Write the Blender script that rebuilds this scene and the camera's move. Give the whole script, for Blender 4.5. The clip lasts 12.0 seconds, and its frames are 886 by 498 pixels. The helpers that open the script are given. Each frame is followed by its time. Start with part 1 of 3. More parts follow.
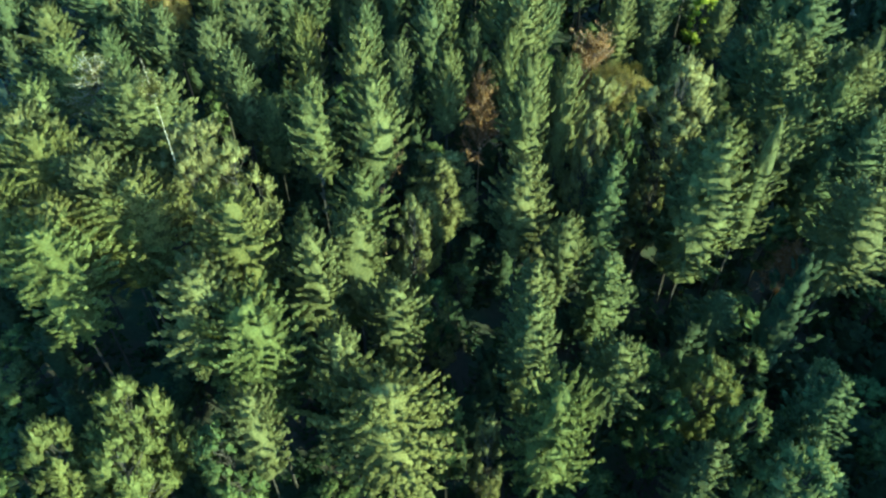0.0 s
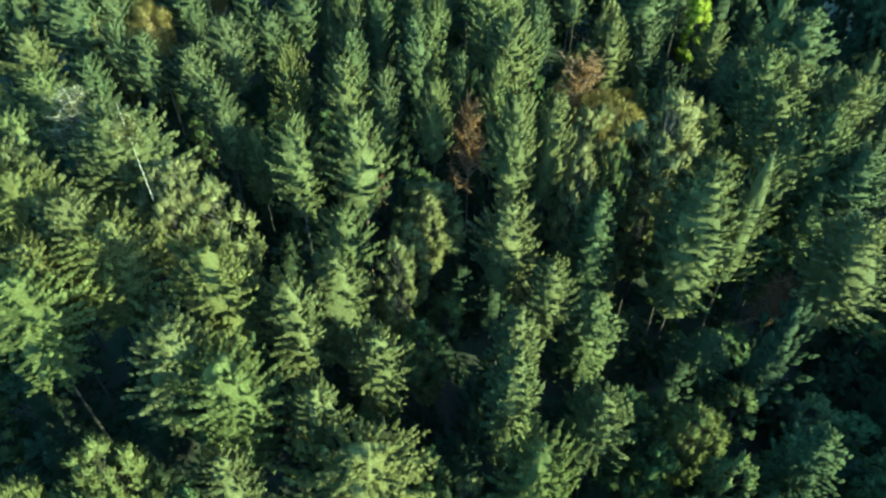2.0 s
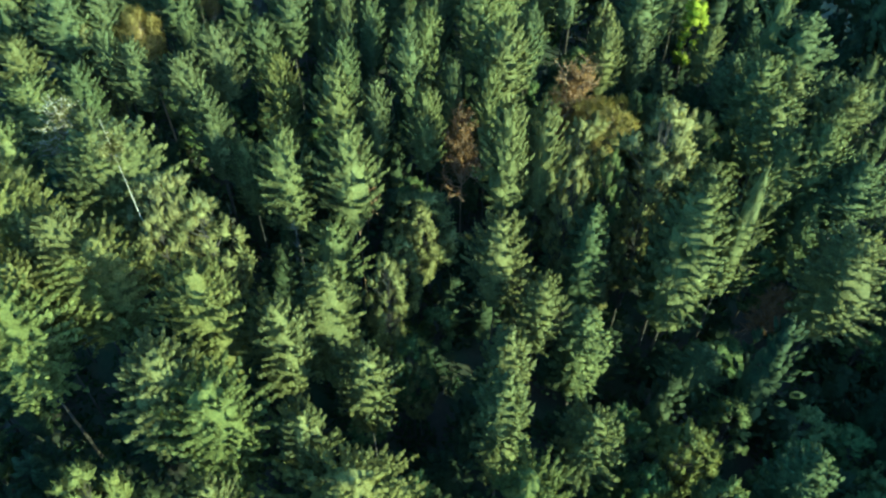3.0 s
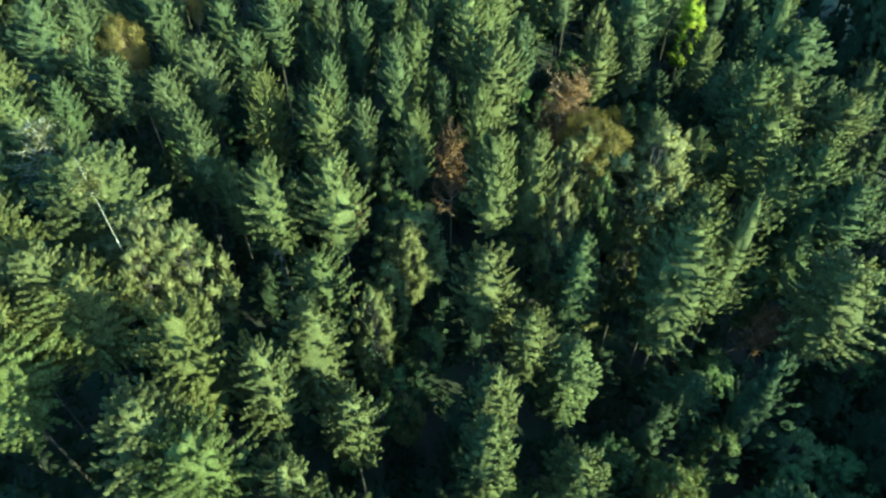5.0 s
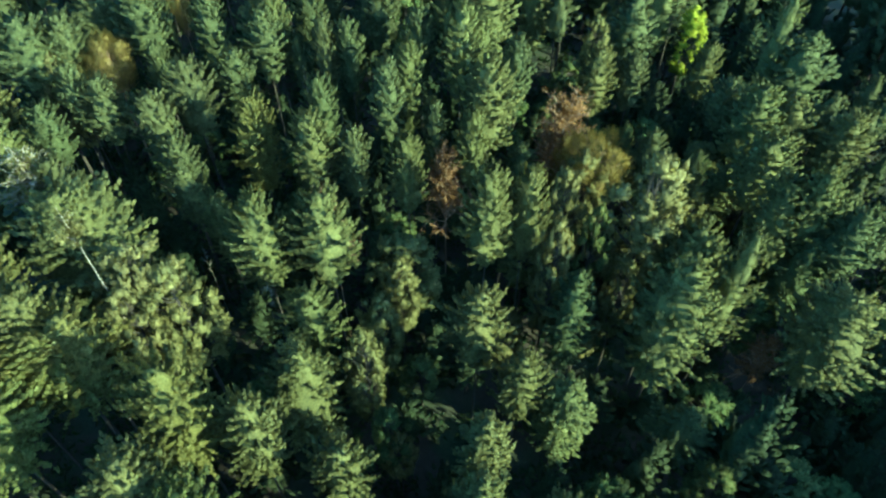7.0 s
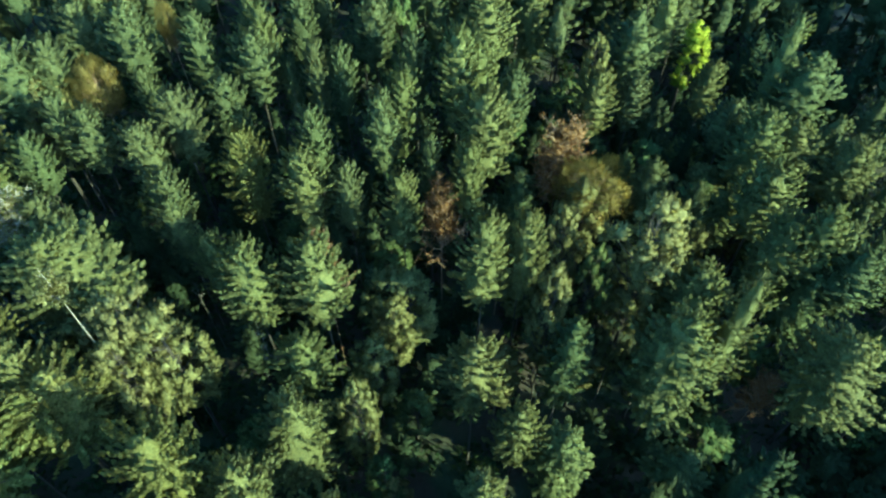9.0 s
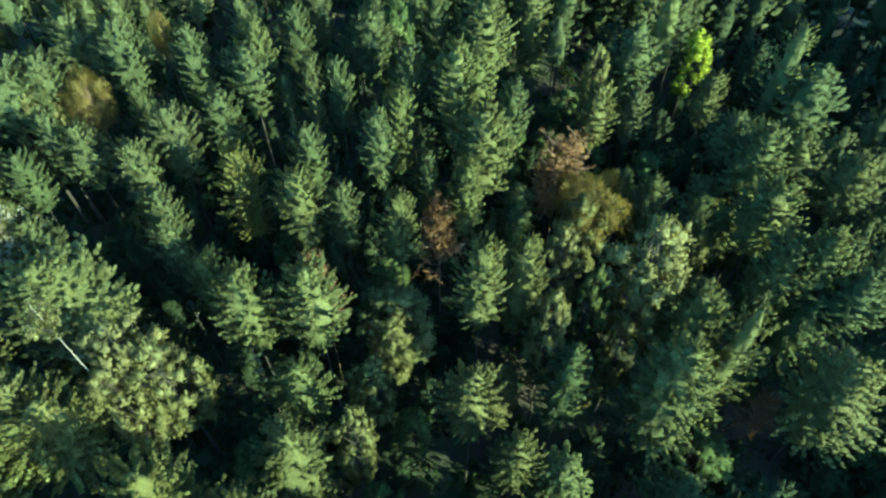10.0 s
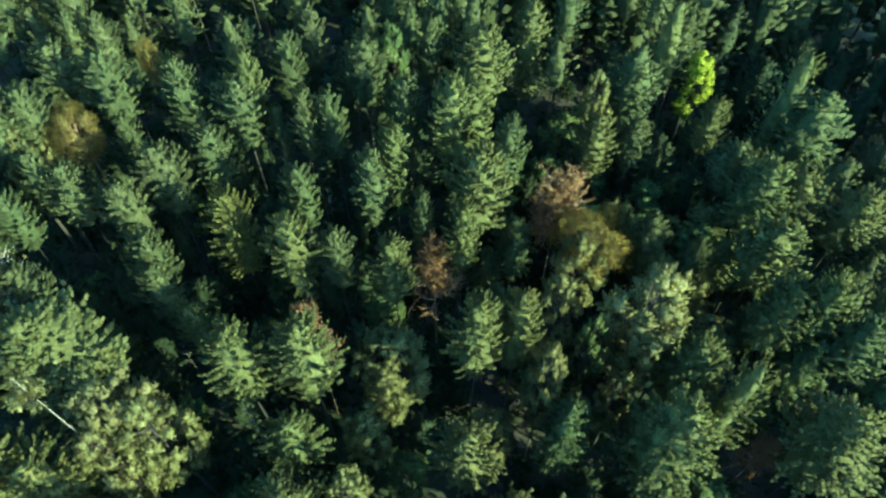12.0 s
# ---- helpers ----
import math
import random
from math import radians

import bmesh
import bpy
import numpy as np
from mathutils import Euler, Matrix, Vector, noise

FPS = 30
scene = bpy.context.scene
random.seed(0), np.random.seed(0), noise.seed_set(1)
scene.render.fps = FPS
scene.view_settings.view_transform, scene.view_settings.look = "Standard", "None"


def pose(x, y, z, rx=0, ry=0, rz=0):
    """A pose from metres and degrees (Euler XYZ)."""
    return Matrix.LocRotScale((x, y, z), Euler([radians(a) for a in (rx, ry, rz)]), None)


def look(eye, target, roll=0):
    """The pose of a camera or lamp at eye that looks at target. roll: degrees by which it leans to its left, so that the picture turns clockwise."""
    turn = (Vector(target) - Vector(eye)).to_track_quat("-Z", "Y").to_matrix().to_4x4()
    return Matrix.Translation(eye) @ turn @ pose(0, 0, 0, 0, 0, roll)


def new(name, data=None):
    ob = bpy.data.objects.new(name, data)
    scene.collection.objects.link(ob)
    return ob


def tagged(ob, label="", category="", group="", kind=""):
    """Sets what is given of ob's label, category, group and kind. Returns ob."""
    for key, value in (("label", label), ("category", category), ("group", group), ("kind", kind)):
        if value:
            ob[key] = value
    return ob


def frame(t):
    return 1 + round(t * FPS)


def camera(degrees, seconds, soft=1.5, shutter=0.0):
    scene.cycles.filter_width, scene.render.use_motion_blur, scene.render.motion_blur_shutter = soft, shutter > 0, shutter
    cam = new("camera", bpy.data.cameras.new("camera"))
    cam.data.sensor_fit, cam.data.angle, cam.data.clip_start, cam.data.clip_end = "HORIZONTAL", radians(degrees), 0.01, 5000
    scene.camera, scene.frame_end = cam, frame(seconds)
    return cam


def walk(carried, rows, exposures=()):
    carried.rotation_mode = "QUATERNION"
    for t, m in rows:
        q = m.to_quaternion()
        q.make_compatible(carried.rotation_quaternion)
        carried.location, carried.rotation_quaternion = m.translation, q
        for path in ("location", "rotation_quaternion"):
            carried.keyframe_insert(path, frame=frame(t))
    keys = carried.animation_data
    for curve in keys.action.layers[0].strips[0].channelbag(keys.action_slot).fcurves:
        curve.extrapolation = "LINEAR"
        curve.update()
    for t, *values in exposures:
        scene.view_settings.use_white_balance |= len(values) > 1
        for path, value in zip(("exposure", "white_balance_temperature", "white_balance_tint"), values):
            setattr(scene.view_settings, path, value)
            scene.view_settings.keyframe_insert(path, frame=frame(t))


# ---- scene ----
cam = camera(61.8, 12.0, soft=2.4)
METRES, EYE, TILT, LEAN, TURN = 34.0, 66.0, -46.0, 0.0, 0.0
EXPOSURE, KELVIN, TINT = 2.90, 4500.0, -32.0
ROWS = [
    (0.0, 0.0, 0.0, 0.0, -0.0, -0.0, -0.0),
    (0.5, 0.0084, 0.0076, 0.0287, -0.01, -0.08, 0.01),
    (1.0, 0.0178, 0.0153, 0.0574, 0.0, -0.15, 0.01),
    (1.5, 0.0281, 0.0246, 0.0877, -0.02, -0.28, 0.02),
    (2.0, 0.0396, 0.0342, 0.1201, -0.03, -0.54, 0.04),
    (2.5, 0.0521, 0.0436, 0.153, -0.03, -0.88, 0.06),
    (3.0, 0.0628, 0.0532, 0.1886, -0.05, -1.41, 0.1),
    (5.0, 0.0969, 0.0911, 0.3348, -0.05, -3.65, 0.23),
    (5.5, 0.1024, 0.1022, 0.3719, -0.07, -4.2, 0.24),
    (6.0, 0.1071, 0.115, 0.4109, -0.09, -4.78, 0.24),
    (6.5, 0.1115, 0.1287, 0.4517, -0.1, -5.3, 0.25),
    (7.0, 0.1153, 0.1426, 0.4942, -0.08, -5.78, 0.25),
    (9.0, 0.1294, 0.2071, 0.666, -0.09, -7.81, 0.32),
    (9.5, 0.1328, 0.2248, 0.7103, -0.09, -8.33, 0.34),
    (10.0, 0.1367, 0.2434, 0.7558, -0.09, -8.86, 0.36),
    (10.5, 0.1413, 0.2618, 0.8021, -0.1, -9.35, 0.39),
    (11.0, 0.145, 0.2803, 0.8448, -0.11, -9.71, 0.42),
    (11.5, 0.1499, 0.2982, 0.8882, -0.07, -10.17, 0.45),
    (12.0, 0.154, 0.316, 0.9299, -0.05, -10.66, 0.49),
]
walk(cam, [(t, pose(0, 0, EYE, TILT, LEAN, TURN) @ pose(METRES * x, METRES * y, METRES * z, 90 + pitch, roll, yaw)) for t, x, y, z, yaw, pitch, roll in ROWS], exposures=[(0.0, EXPOSURE, KELVIN, TINT), (12.0, EXPOSURE, KELVIN, TINT)])


# ---- world and light ----
SUN_AZ, SUN_EL = 121.0, 25.0        # degrees clockwise from +y; degrees above the horizon
world = bpy.data.worlds.new("sky")
scene.world = world
world.use_nodes = True
wn, wl = world.node_tree.nodes, world.node_tree.links
sky = wn.new("ShaderNodeTexSky")
sky.sky_type = "NISHITA"
sky.sun_disc = False
sky.ozone_density, sky.dust_density = 1.6, 1.0
sky.sun_elevation, sky.sun_rotation = radians(SUN_EL), radians(SUN_AZ)
wl.new(sky.outputs["Color"], wn["Background"].inputs["Color"])
wn["Background"].inputs["Strength"].default_value = 0.098
sun_dir = Vector((math.sin(radians(SUN_AZ)) * math.cos(radians(SUN_EL)), math.cos(radians(SUN_AZ)) * math.cos(radians(SUN_EL)), math.sin(radians(SUN_EL))))
sun = new("sun", bpy.data.lights.new("sun", "SUN"))
sun.data.energy, sun.data.angle, sun.data.color = 3.4, radians(0.8), (1.0, 0.80, 0.42)
sun.matrix_world = look(sun_dir * 300, (0, 0, 0))


# ---- materials ----
def material(name):
    m = bpy.data.materials.new(name)
    m.use_nodes = True
    m.node_tree.nodes.clear()
    return m, m.node_tree.nodes, m.node_tree.links


def foliage(name, dark, light, tip, thin=0.45, spread=0.032):
    """Needles or leaves: spray by spray between two greens, tree by tree a little apart in hue, a share of light passing through."""
    m, n, l = material(name)
    geo, info = n.new("ShaderNodeNewGeometry"), n.new("ShaderNodeObjectInfo")
    ramp = n.new("ShaderNodeValToRGB")
    ramp.color_ramp.elements[0].color, ramp.color_ramp.elements[1].color = (*dark, 1), (*light, 1)
    ramp.color_ramp.elements[1].position = 0.8
    e = ramp.color_ramp.elements.new(0.97)
    e.color = (*tip, 1)
    l.new(geo.outputs["Random Per Island"], ramp.inputs["Fac"])
    pos, big = n.new("ShaderNodeTexCoord"), n.new("ShaderNodeTexNoise")
    big.inputs["Scale"].default_value = 0.45
    l.new(pos.outputs["Object"], big.inputs["Vector"])
    hsv = n.new("ShaderNodeHueSaturation")
    hue, val = n.new("ShaderNodeMapRange"), n.new("ShaderNodeMapRange")
    l.new(info.outputs["Random"], hue.inputs["Value"])
    hue.inputs["To Min"].default_value, hue.inputs["To Max"].default_value = 0.5 - spread * 0.5, 0.5 + spread * 0.5
    l.new(hue.outputs["Result"], hsv.inputs["Hue"])
    l.new(big.outputs["Fac"], val.inputs["Value"])
    val.inputs["From Min"].default_value, val.inputs["From Max"].default_value = 0.3, 0.7
    val.inputs["To Min"].default_value, val.inputs["To Max"].default_value = 0.75, 1.25
    small, mottle, both = n.new("ShaderNodeTexNoise"), n.new("ShaderNodeMapRange"), n.new("ShaderNodeMath")
    small.inputs["Scale"].default_value, small.inputs["Detail"].default_value = 5.0, 3.0
    l.new(pos.outputs["Object"], small.inputs["Vector"])
    l.new(small.outputs["Fac"], mottle.inputs["Value"])
    mottle.inputs["From Min"].default_value, mottle.inputs["From Max"].default_value = 0.32, 0.68
    mottle.inputs["To Min"].default_value, mottle.inputs["To Max"].default_value = 0.72, 1.28
    both.operation = "MULTIPLY"
    l.new(val.outputs["Result"], both.inputs[0])
    l.new(mottle.outputs["Result"], both.inputs[1])
    l.new(both.outputs[0], hsv.inputs["Value"])
    l.new(ramp.outputs["Color"], hsv.inputs["Color"])
    body, through_leaf, mix, out = n.new("ShaderNodeBsdfPrincipled"), n.new("ShaderNodeBsdfTranslucent"), n.new("ShaderNodeMixShader"), n.new("ShaderNodeOutputMaterial")
    body.inputs["Roughness"].default_value = 0.75
    body.inputs["Specular IOR Level"].default_value = 0.18
    l.new(hsv.outputs["Color"], body.inputs["Base Color"])
    warm = n.new("ShaderNodeMix")
    warm.data_type, warm.blend_type = "RGBA", "MULTIPLY"
    warm.inputs["Factor"].default_value = 1.0
    warm.inputs["B"].default_value = (1.28, 1.15, 0.62, 1)
    l.new(hsv.outputs["Color"], warm.inputs["A"])
    l.new(warm.outputs["Result"], through_leaf.inputs["Color"])
    mix.inputs["Fac"].default_value = thin
    l.new(body.outputs[0], mix.inputs[1])
    l.new(through_leaf.outputs[0], mix.inputs[2])
    l.new(mix.outputs[0], out.inputs["Surface"])
    # needles and leaf edges as fine relief
    fine, bump = n.new("ShaderNodeTexNoise"), n.new("ShaderNodeBump")
    fine.inputs["Scale"].default_value, fine.inputs["Detail"].default_value = 7.0, 4.0
    l.new(pos.outputs["Object"], fine.inputs["Vector"])
    l.new(fine.outputs["Fac"], bump.inputs["Height"])
    bump.inputs["Strength"].default_value, bump.inputs["Distance"].default_value = 0.9, 0.16
    l.new(bump.outputs["Normal"], body.inputs["Normal"])
    l.new(bump.outputs["Normal"], through_leaf.inputs["Normal"])
    return m


def bark(name, dark, light, scale=3.0):
    m, n, l = material(name)
    pos, noise_a, ramp = n.new("ShaderNodeTexCoord"), n.new("ShaderNodeTexNoise"), n.new("ShaderNodeValToRGB")
    stretch = n.new("ShaderNodeMapping")
    stretch.inputs["Scale"].default_value = (scale, scale, scale * 0.25)
    noise_a.inputs["Scale"].default_value, noise_a.inputs["Detail"].default_value = 2.0, 6.0
    l.new(pos.outputs["Object"], stretch.inputs["Vector"])
    l.new(stretch.outputs["Vector"], noise_a.inputs["Vector"])
    l.new(noise_a.outputs["Fac"], ramp.inputs["Fac"])
    ramp.color_ramp.elements[0].position, ramp.color_ramp.elements[1].position = 0.35, 0.68
    ramp.color_ramp.elements[0].color, ramp.color_ramp.elements[1].color = (*dark, 1), (*light, 1)
    body, bump, out = n.new("ShaderNodeBsdfPrincipled"), n.new("ShaderNodeBump"), n.new("ShaderNodeOutputMaterial")
    body.inputs["Roughness"].default_value = 0.9
    bump.inputs["Strength"].default_value, bump.inputs["Distance"].default_value = 0.6, 0.05
    l.new(noise_a.outputs["Fac"], bump.inputs["Height"])
    l.new(bump.outputs["Normal"], body.inputs["Normal"])
    l.new(ramp.outputs["Color"], body.inputs["Base Color"])
    l.new(body.outputs[0], out.inputs["Surface"])
    return m


def soil(name):
    m, n, l = material(name)
    pos, fine, broad = n.new("ShaderNodeTexCoord"), n.new("ShaderNodeTexNoise"), n.new("ShaderNodeTexNoise")
    fine.inputs["Scale"].default_value, fine.inputs["Detail"].default_value = 2.5, 8.0
    broad.inputs["Scale"].default_value, broad.inputs["Detail"].default_value = 0.12, 3.0
    litter, moss, mix = n.new("ShaderNodeValToRGB"), n.new("ShaderNodeValToRGB"), n.new("ShaderNodeMix")
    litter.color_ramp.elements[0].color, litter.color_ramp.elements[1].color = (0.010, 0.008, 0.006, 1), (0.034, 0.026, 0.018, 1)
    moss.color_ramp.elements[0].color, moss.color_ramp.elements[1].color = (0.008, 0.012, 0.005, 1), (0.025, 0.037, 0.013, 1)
    mix.data_type = "RGBA"
    for s in (fine, broad):
        l.new(pos.outputs["Object"], s.inputs["Vector"])
    l.new(fine.outputs["Fac"], litter.inputs["Fac"])
    l.new(fine.outputs["Fac"], moss.inputs["Fac"])
    sharp = n.new("ShaderNodeMapRange")
    sharp.inputs["From Min"].default_value, sharp.inputs["From Max"].default_value = 0.42, 0.58
    l.new(broad.outputs["Fac"], sharp.inputs["Value"])
    l.new(sharp.outputs["Result"], mix.inputs["Factor"])
    l.new(litter.outputs["Color"], mix.inputs["A"])
    l.new(moss.outputs["Color"], mix.inputs["B"])
    body, bump, out = n.new("ShaderNodeBsdfPrincipled"), n.new("ShaderNodeBump"), n.new("ShaderNodeOutputMaterial")
    body.inputs["Roughness"].default_value = 0.95
    bump.inputs["Strength"].default_value, bump.inputs["Distance"].default_value = 0.8, 0.1
    l.new(fine.outputs["Fac"], bump.inputs["Height"])
    l.new(bump.outputs["Normal"], body.inputs["Normal"])
    l.new(mix.outputs["Result"], body.inputs["Base Color"])
    l.new(body.outputs[0], out.inputs["Surface"])
    return m


M_SPRUCE = foliage("spruce_needles", (0.064, 0.076, 0.034), (0.089, 0.102, 0.045), (0.119, 0.130, 0.058))
M_FIR = foliage("fir_needles", (0.088, 0.097, 0.037), (0.122, 0.129, 0.049), (0.16, 0.164, 0.064))
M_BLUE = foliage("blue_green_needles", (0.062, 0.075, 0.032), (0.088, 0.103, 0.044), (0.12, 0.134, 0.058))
# Darker copy of the needles: shade in the gaps is put into this colour.
M_GAP_SHADE = foliage("gap_shade_needles", (0.026, 0.036, 0.017), (0.040, 0.053, 0.025), (0.060, 0.075, 0.037))
M_PINE = foliage("pine_needles", (0.106, 0.112, 0.035), (0.136, 0.142, 0.045), (0.165, 0.170, 0.058))
M_GREY = foliage("grey_green_leaves", (0.116, 0.113, 0.045), (0.164, 0.160, 0.064), (0.212, 0.205, 0.085))
M_LEAF = foliage("broad_leaves", (0.057, 0.079, 0.028), (0.099, 0.123, 0.043), (0.144, 0.161, 0.061), thin=0.4)
M_YELLOW = foliage("yellow_green_leaves", (0.15, 0.18, 0.010), (0.26, 0.29, 0.020), (0.34, 0.36, 0.04), thin=0.35, spread=0.01)
M_ORANGE = foliage("autumn_leaves", (0.135, 0.104, 0.034), (0.20, 0.158, 0.052), (0.26, 0.21, 0.075), thin=0.35, spread=0.02)
M_RUST = foliage("withered_leaves", (0.12, 0.066, 0.025), (0.20, 0.112, 0.045), (0.26, 0.16, 0.075), thin=0.3, spread=0.01)
# Very dark leaves: the deep shade under the crowns is put into their colour.
M_SHRUB = foliage("shrub_leaves", (0.014, 0.026, 0.010), (0.026, 0.042, 0.016), (0.045, 0.060, 0.024))
M_BARK = bark("conifer_bark", (0.016, 0.013, 0.011), (0.046, 0.037, 0.030))
M_TWIG = bark("bare_twigs", (0.15, 0.095, 0.060), (0.29, 0.195, 0.125), 6.0)
M_PALE = bark("bleached_wood", (0.20, 0.175, 0.135), (0.36, 0.32, 0.26), 4.0)
M_GRAY = bark("weathered_wood", (0.06, 0.056, 0.048), (0.13, 0.12, 0.10), 4.0)
M_SOIL = soil("forest_floor")


# ---- ground ----
def ground_z(x, y):
    """The forest floor falls gently towards +x and has low swells."""
    return -0.055 * max(-70.0, min(70.0, x)) + 0.5 * math.sin(x * 0.11 + 1.0) * math.cos(y * 0.09) + 0.25 * math.sin(x * 0.31 + y * 0.23)


def grid_lines(near, step, far):
    inner = list(np.arange(near[0], near[1] + 0.01, step))
    return [near[0] - d for d in reversed(far)] + inner + [near[1] + d for d in far]


far_steps = [15, 40, 90, 180, 360, 700, 1400]
gx, gy = grid_lines((-90, 90), 2.5, far_steps), grid_lines((-20, 170), 2.5, far_steps)
verts = [(x, y, ground_z(x, y)) for y in gy for x in gx]
faces = [(j * len(gx) + i, j * len(gx) + i + 1, (j + 1) * len(gx) + i + 1, (j + 1) * len(gx) + i) for j in range(len(gy) - 1) for i in range(len(gx) - 1)]
me = bpy.data.meshes.new("ground")
me.from_pydata(verts, [], faces)
me.polygons.foreach_set("use_smooth", [True] * len(me.polygons))
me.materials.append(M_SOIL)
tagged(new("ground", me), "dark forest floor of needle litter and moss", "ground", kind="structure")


# ---- tree building ----
def unit(v):
    return v / np.maximum(np.linalg.norm(v, axis=-1, keepdims=True), 1e-9)


def finger_faces():
    """The triangles of a spindle of two rings of four corners, with a tip."""
    f = [(4 + j, 4 + (j + 1) % 4, 8) for j in range(4)]
    for j in range(4):
        k = (j + 1) % 4
        f += [(j, k, 4 + k), (j, 4 + k, 4 + j)]
    return np.array(f)[:, ::-1].copy()


def ball():
    """A ball of twelve corners: directions and triangles."""
    bm = bmesh.new()
    bmesh.ops.create_icosphere(bm, subdivisions=1, radius=1.0)
    v, f = np.array([p.co[:] for p in bm.verts]), np.array([[p.index for p in g.verts] for g in bm.faces])
    bm.free()
    return v, f


FINGER = finger_faces()
BALL_V, BALL_F = ball()


class Foliage:
    """Collects what a crown is made of: shoots and clumps as closed bodies, and three-cornered sprays, each with its own foot, way, length and width."""

    def __init__(self, seed):
        self.rng = np.random.default_rng(seed)
        self.blades, self.normals = [], []
        self.solid_v, self.solid_n, self.solid_f, self.count = [], [], [], 0

    def add(self, foot, way, length, width, roll=0.6, out=None, round_share=0.8):
        """foot, way: n x 3; length, width: n. roll: how far the blades turn about their own line.
        out: the way out of the bushy shoot that each blade stands for, towards which its shading is rounded."""
        r, n = self.rng, len(foot)
        way = unit(way)
        out = unit(way + np.array((0, 0, 0.3)) if out is None else out)
        side = unit(np.cross(way, out + r.normal(0, 0.2, (n, 3))))
        flat = np.cross(side, way)
        a = r.uniform(-roll, roll, n)[:, None]
        side = side * np.cos(a) + flat * np.sin(a)
        skew = r.uniform(0.0, 0.35, n)[:, None]
        w = width[:, None] * 0.5
        tri = np.stack([foot + side * w, foot - side * w + way * length[:, None] * skew, foot + way * length[:, None]], 1)
        face = unit(np.cross(tri[:, 1] - tri[:, 0], tri[:, 2] - tri[:, 0]))
        flip = np.einsum("ij,ij->i", face, out) < 0
        tri[flip] = tri[flip][:, ::-1]
        face[flip] *= -1
        self.blades.append(tri)
        self.normals.append(unit(face * (1 - round_share) + out * round_share))

    def fingers(self, base, way, length, width, body):
        """Shoots clad in needles, as closed spindles that bend up a little. base, way, body: n x 3; length, width: n. body: the way out of the crown, towards which the shading is rounded."""
        r, n, up = self.rng, len(base), np.array((0.0, 0.0, 1.0))
        way = unit(way)
        side = unit(np.cross(way, up) + r.normal(0, 0.15, (n, 3)))
        top = np.cross(side, way)
        q, girth = np.array((0.10, 0.62)), np.array((0.85, 0.95))
        turn = np.arange(4) * math.pi / 2
        line = base[:, None] + way[:, None] * (length[:, None] * q)[..., None] + up * (length[:, None] * 0.16 * q * q)[..., None]
        jit = r.uniform(0.65, 1.35, (n, 2, 4)) * girth[:, None] * width[:, None, None]
        sec = side[:, None] * np.cos(turn)[:, None] + top[:, None] * (np.sin(turn) * 0.8)[:, None]
        ring = line[:, :, None] + sec[:, None] * jit[..., None]
        tip = base + way * (length * 1.12)[:, None] + up * (length * 0.2)[:, None]
        n_ring = 0.42 * sec[:, None] + unit(body)[:, None, None] + np.zeros((n, 2, 4, 3))
        self.hull(np.concatenate([ring.reshape(n, 8, 3), tip[:, None]], 1), np.concatenate([n_ring.reshape(n, 8, 3), (unit(body) + way * 0.4)[:, None]], 1), FINGER)

    def hull(self, v, normals, faces):
        """n alike closed bodies: v, normals: n x k x 3; faces: corner numbers within one body."""
        n, k = v.shape[:2]
        self.solid_f.append((faces[None] + (np.arange(n) * k)[:, None, None]).reshape(-1, 3) + self.count)
        self.solid_v.append(v.reshape(-1, 3))
        self.solid_n.append(unit(normals.reshape(-1, 3)))
        self.count += n * k

    def arrays(self):
        v, nn, f = list(self.solid_v), list(self.solid_n), list(self.solid_f)
        if self.blades:
            q = np.concatenate(self.blades)
            v.append(q.reshape(-1, 3))
            nn.append(np.repeat(np.concatenate(self.normals), 3, axis=0))
            f.append(np.arange(3 * len(q)).reshape(-1, 3) + self.count)
        return np.concatenate(v), np.concatenate(nn), np.concatenate(f)

    def mesh(self, name, mat):
        v, nn, f = self.arrays()
        m = bpy.data.meshes.new(name)
        m.vertices.add(len(v))
        m.vertices.foreach_set("co", v.reshape(-1).astype(np.float32))
        m.loops.add(3 * len(f))
        m.loops.foreach_set("vertex_index", f.reshape(-1).astype(np.int32))
        m.polygons.add(len(f))
        m.polygons.foreach_set("loop_start", np.arange(0, 3 * len(f), 3, dtype=np.int32))
        m.update(calc_edges=True)
        m.polygons.foreach_set("use_smooth", np.ones(len(f), dtype=bool))
        m.normals_split_custom_set_from_vertices(nn.tolist())
        m.materials.append(mat)
        return m


class Wood:
    """Collects tapered tubes along polylines."""

    def __init__(self):
        self.v, self.f = [], []

    def tube(self, points, r0, r1, sides=5):
        pts = np.asarray(points, float)
        k = len(pts)
        for i, p in enumerate(pts):
            d = unit(pts[min(i + 1, k - 1)] - pts[max(i - 1, 0)])
            a = np.cross(d, (0.0, 0.0, 1.0)) if abs(d[2]) < 0.9 else np.cross(d, (1.0, 0.0, 0.0))
            a = unit(a)
            b = np.cross(d, a)
            r = r0 + (r1 - r0) * i / (k - 1)
            for s in range(sides):
                w = 2 * math.pi * s / sides
                self.v.append(tuple(p + r * (math.cos(w) * a + math.sin(w) * b)))
        base = len(self.v) - k * sides
        for i in range(k - 1):
            for s in range(sides):
                t = (s + 1) % sides
                self.f.append((base + i * sides + s, base + i * sides + t, base + (i + 1) * sides + t, base + (i + 1) * sides + s))
        self.f.append(tuple(base + (k - 1) * sides + s for s in range(sides)))

    def mesh(self, name, mat):
        m = bpy.data.meshes.new(name)
        m.from_pydata(self.v, [], self.f)
        m.polygons.foreach_set("use_smooth", [True] * len(m.polygons))
        m.materials.append(mat)
        return m


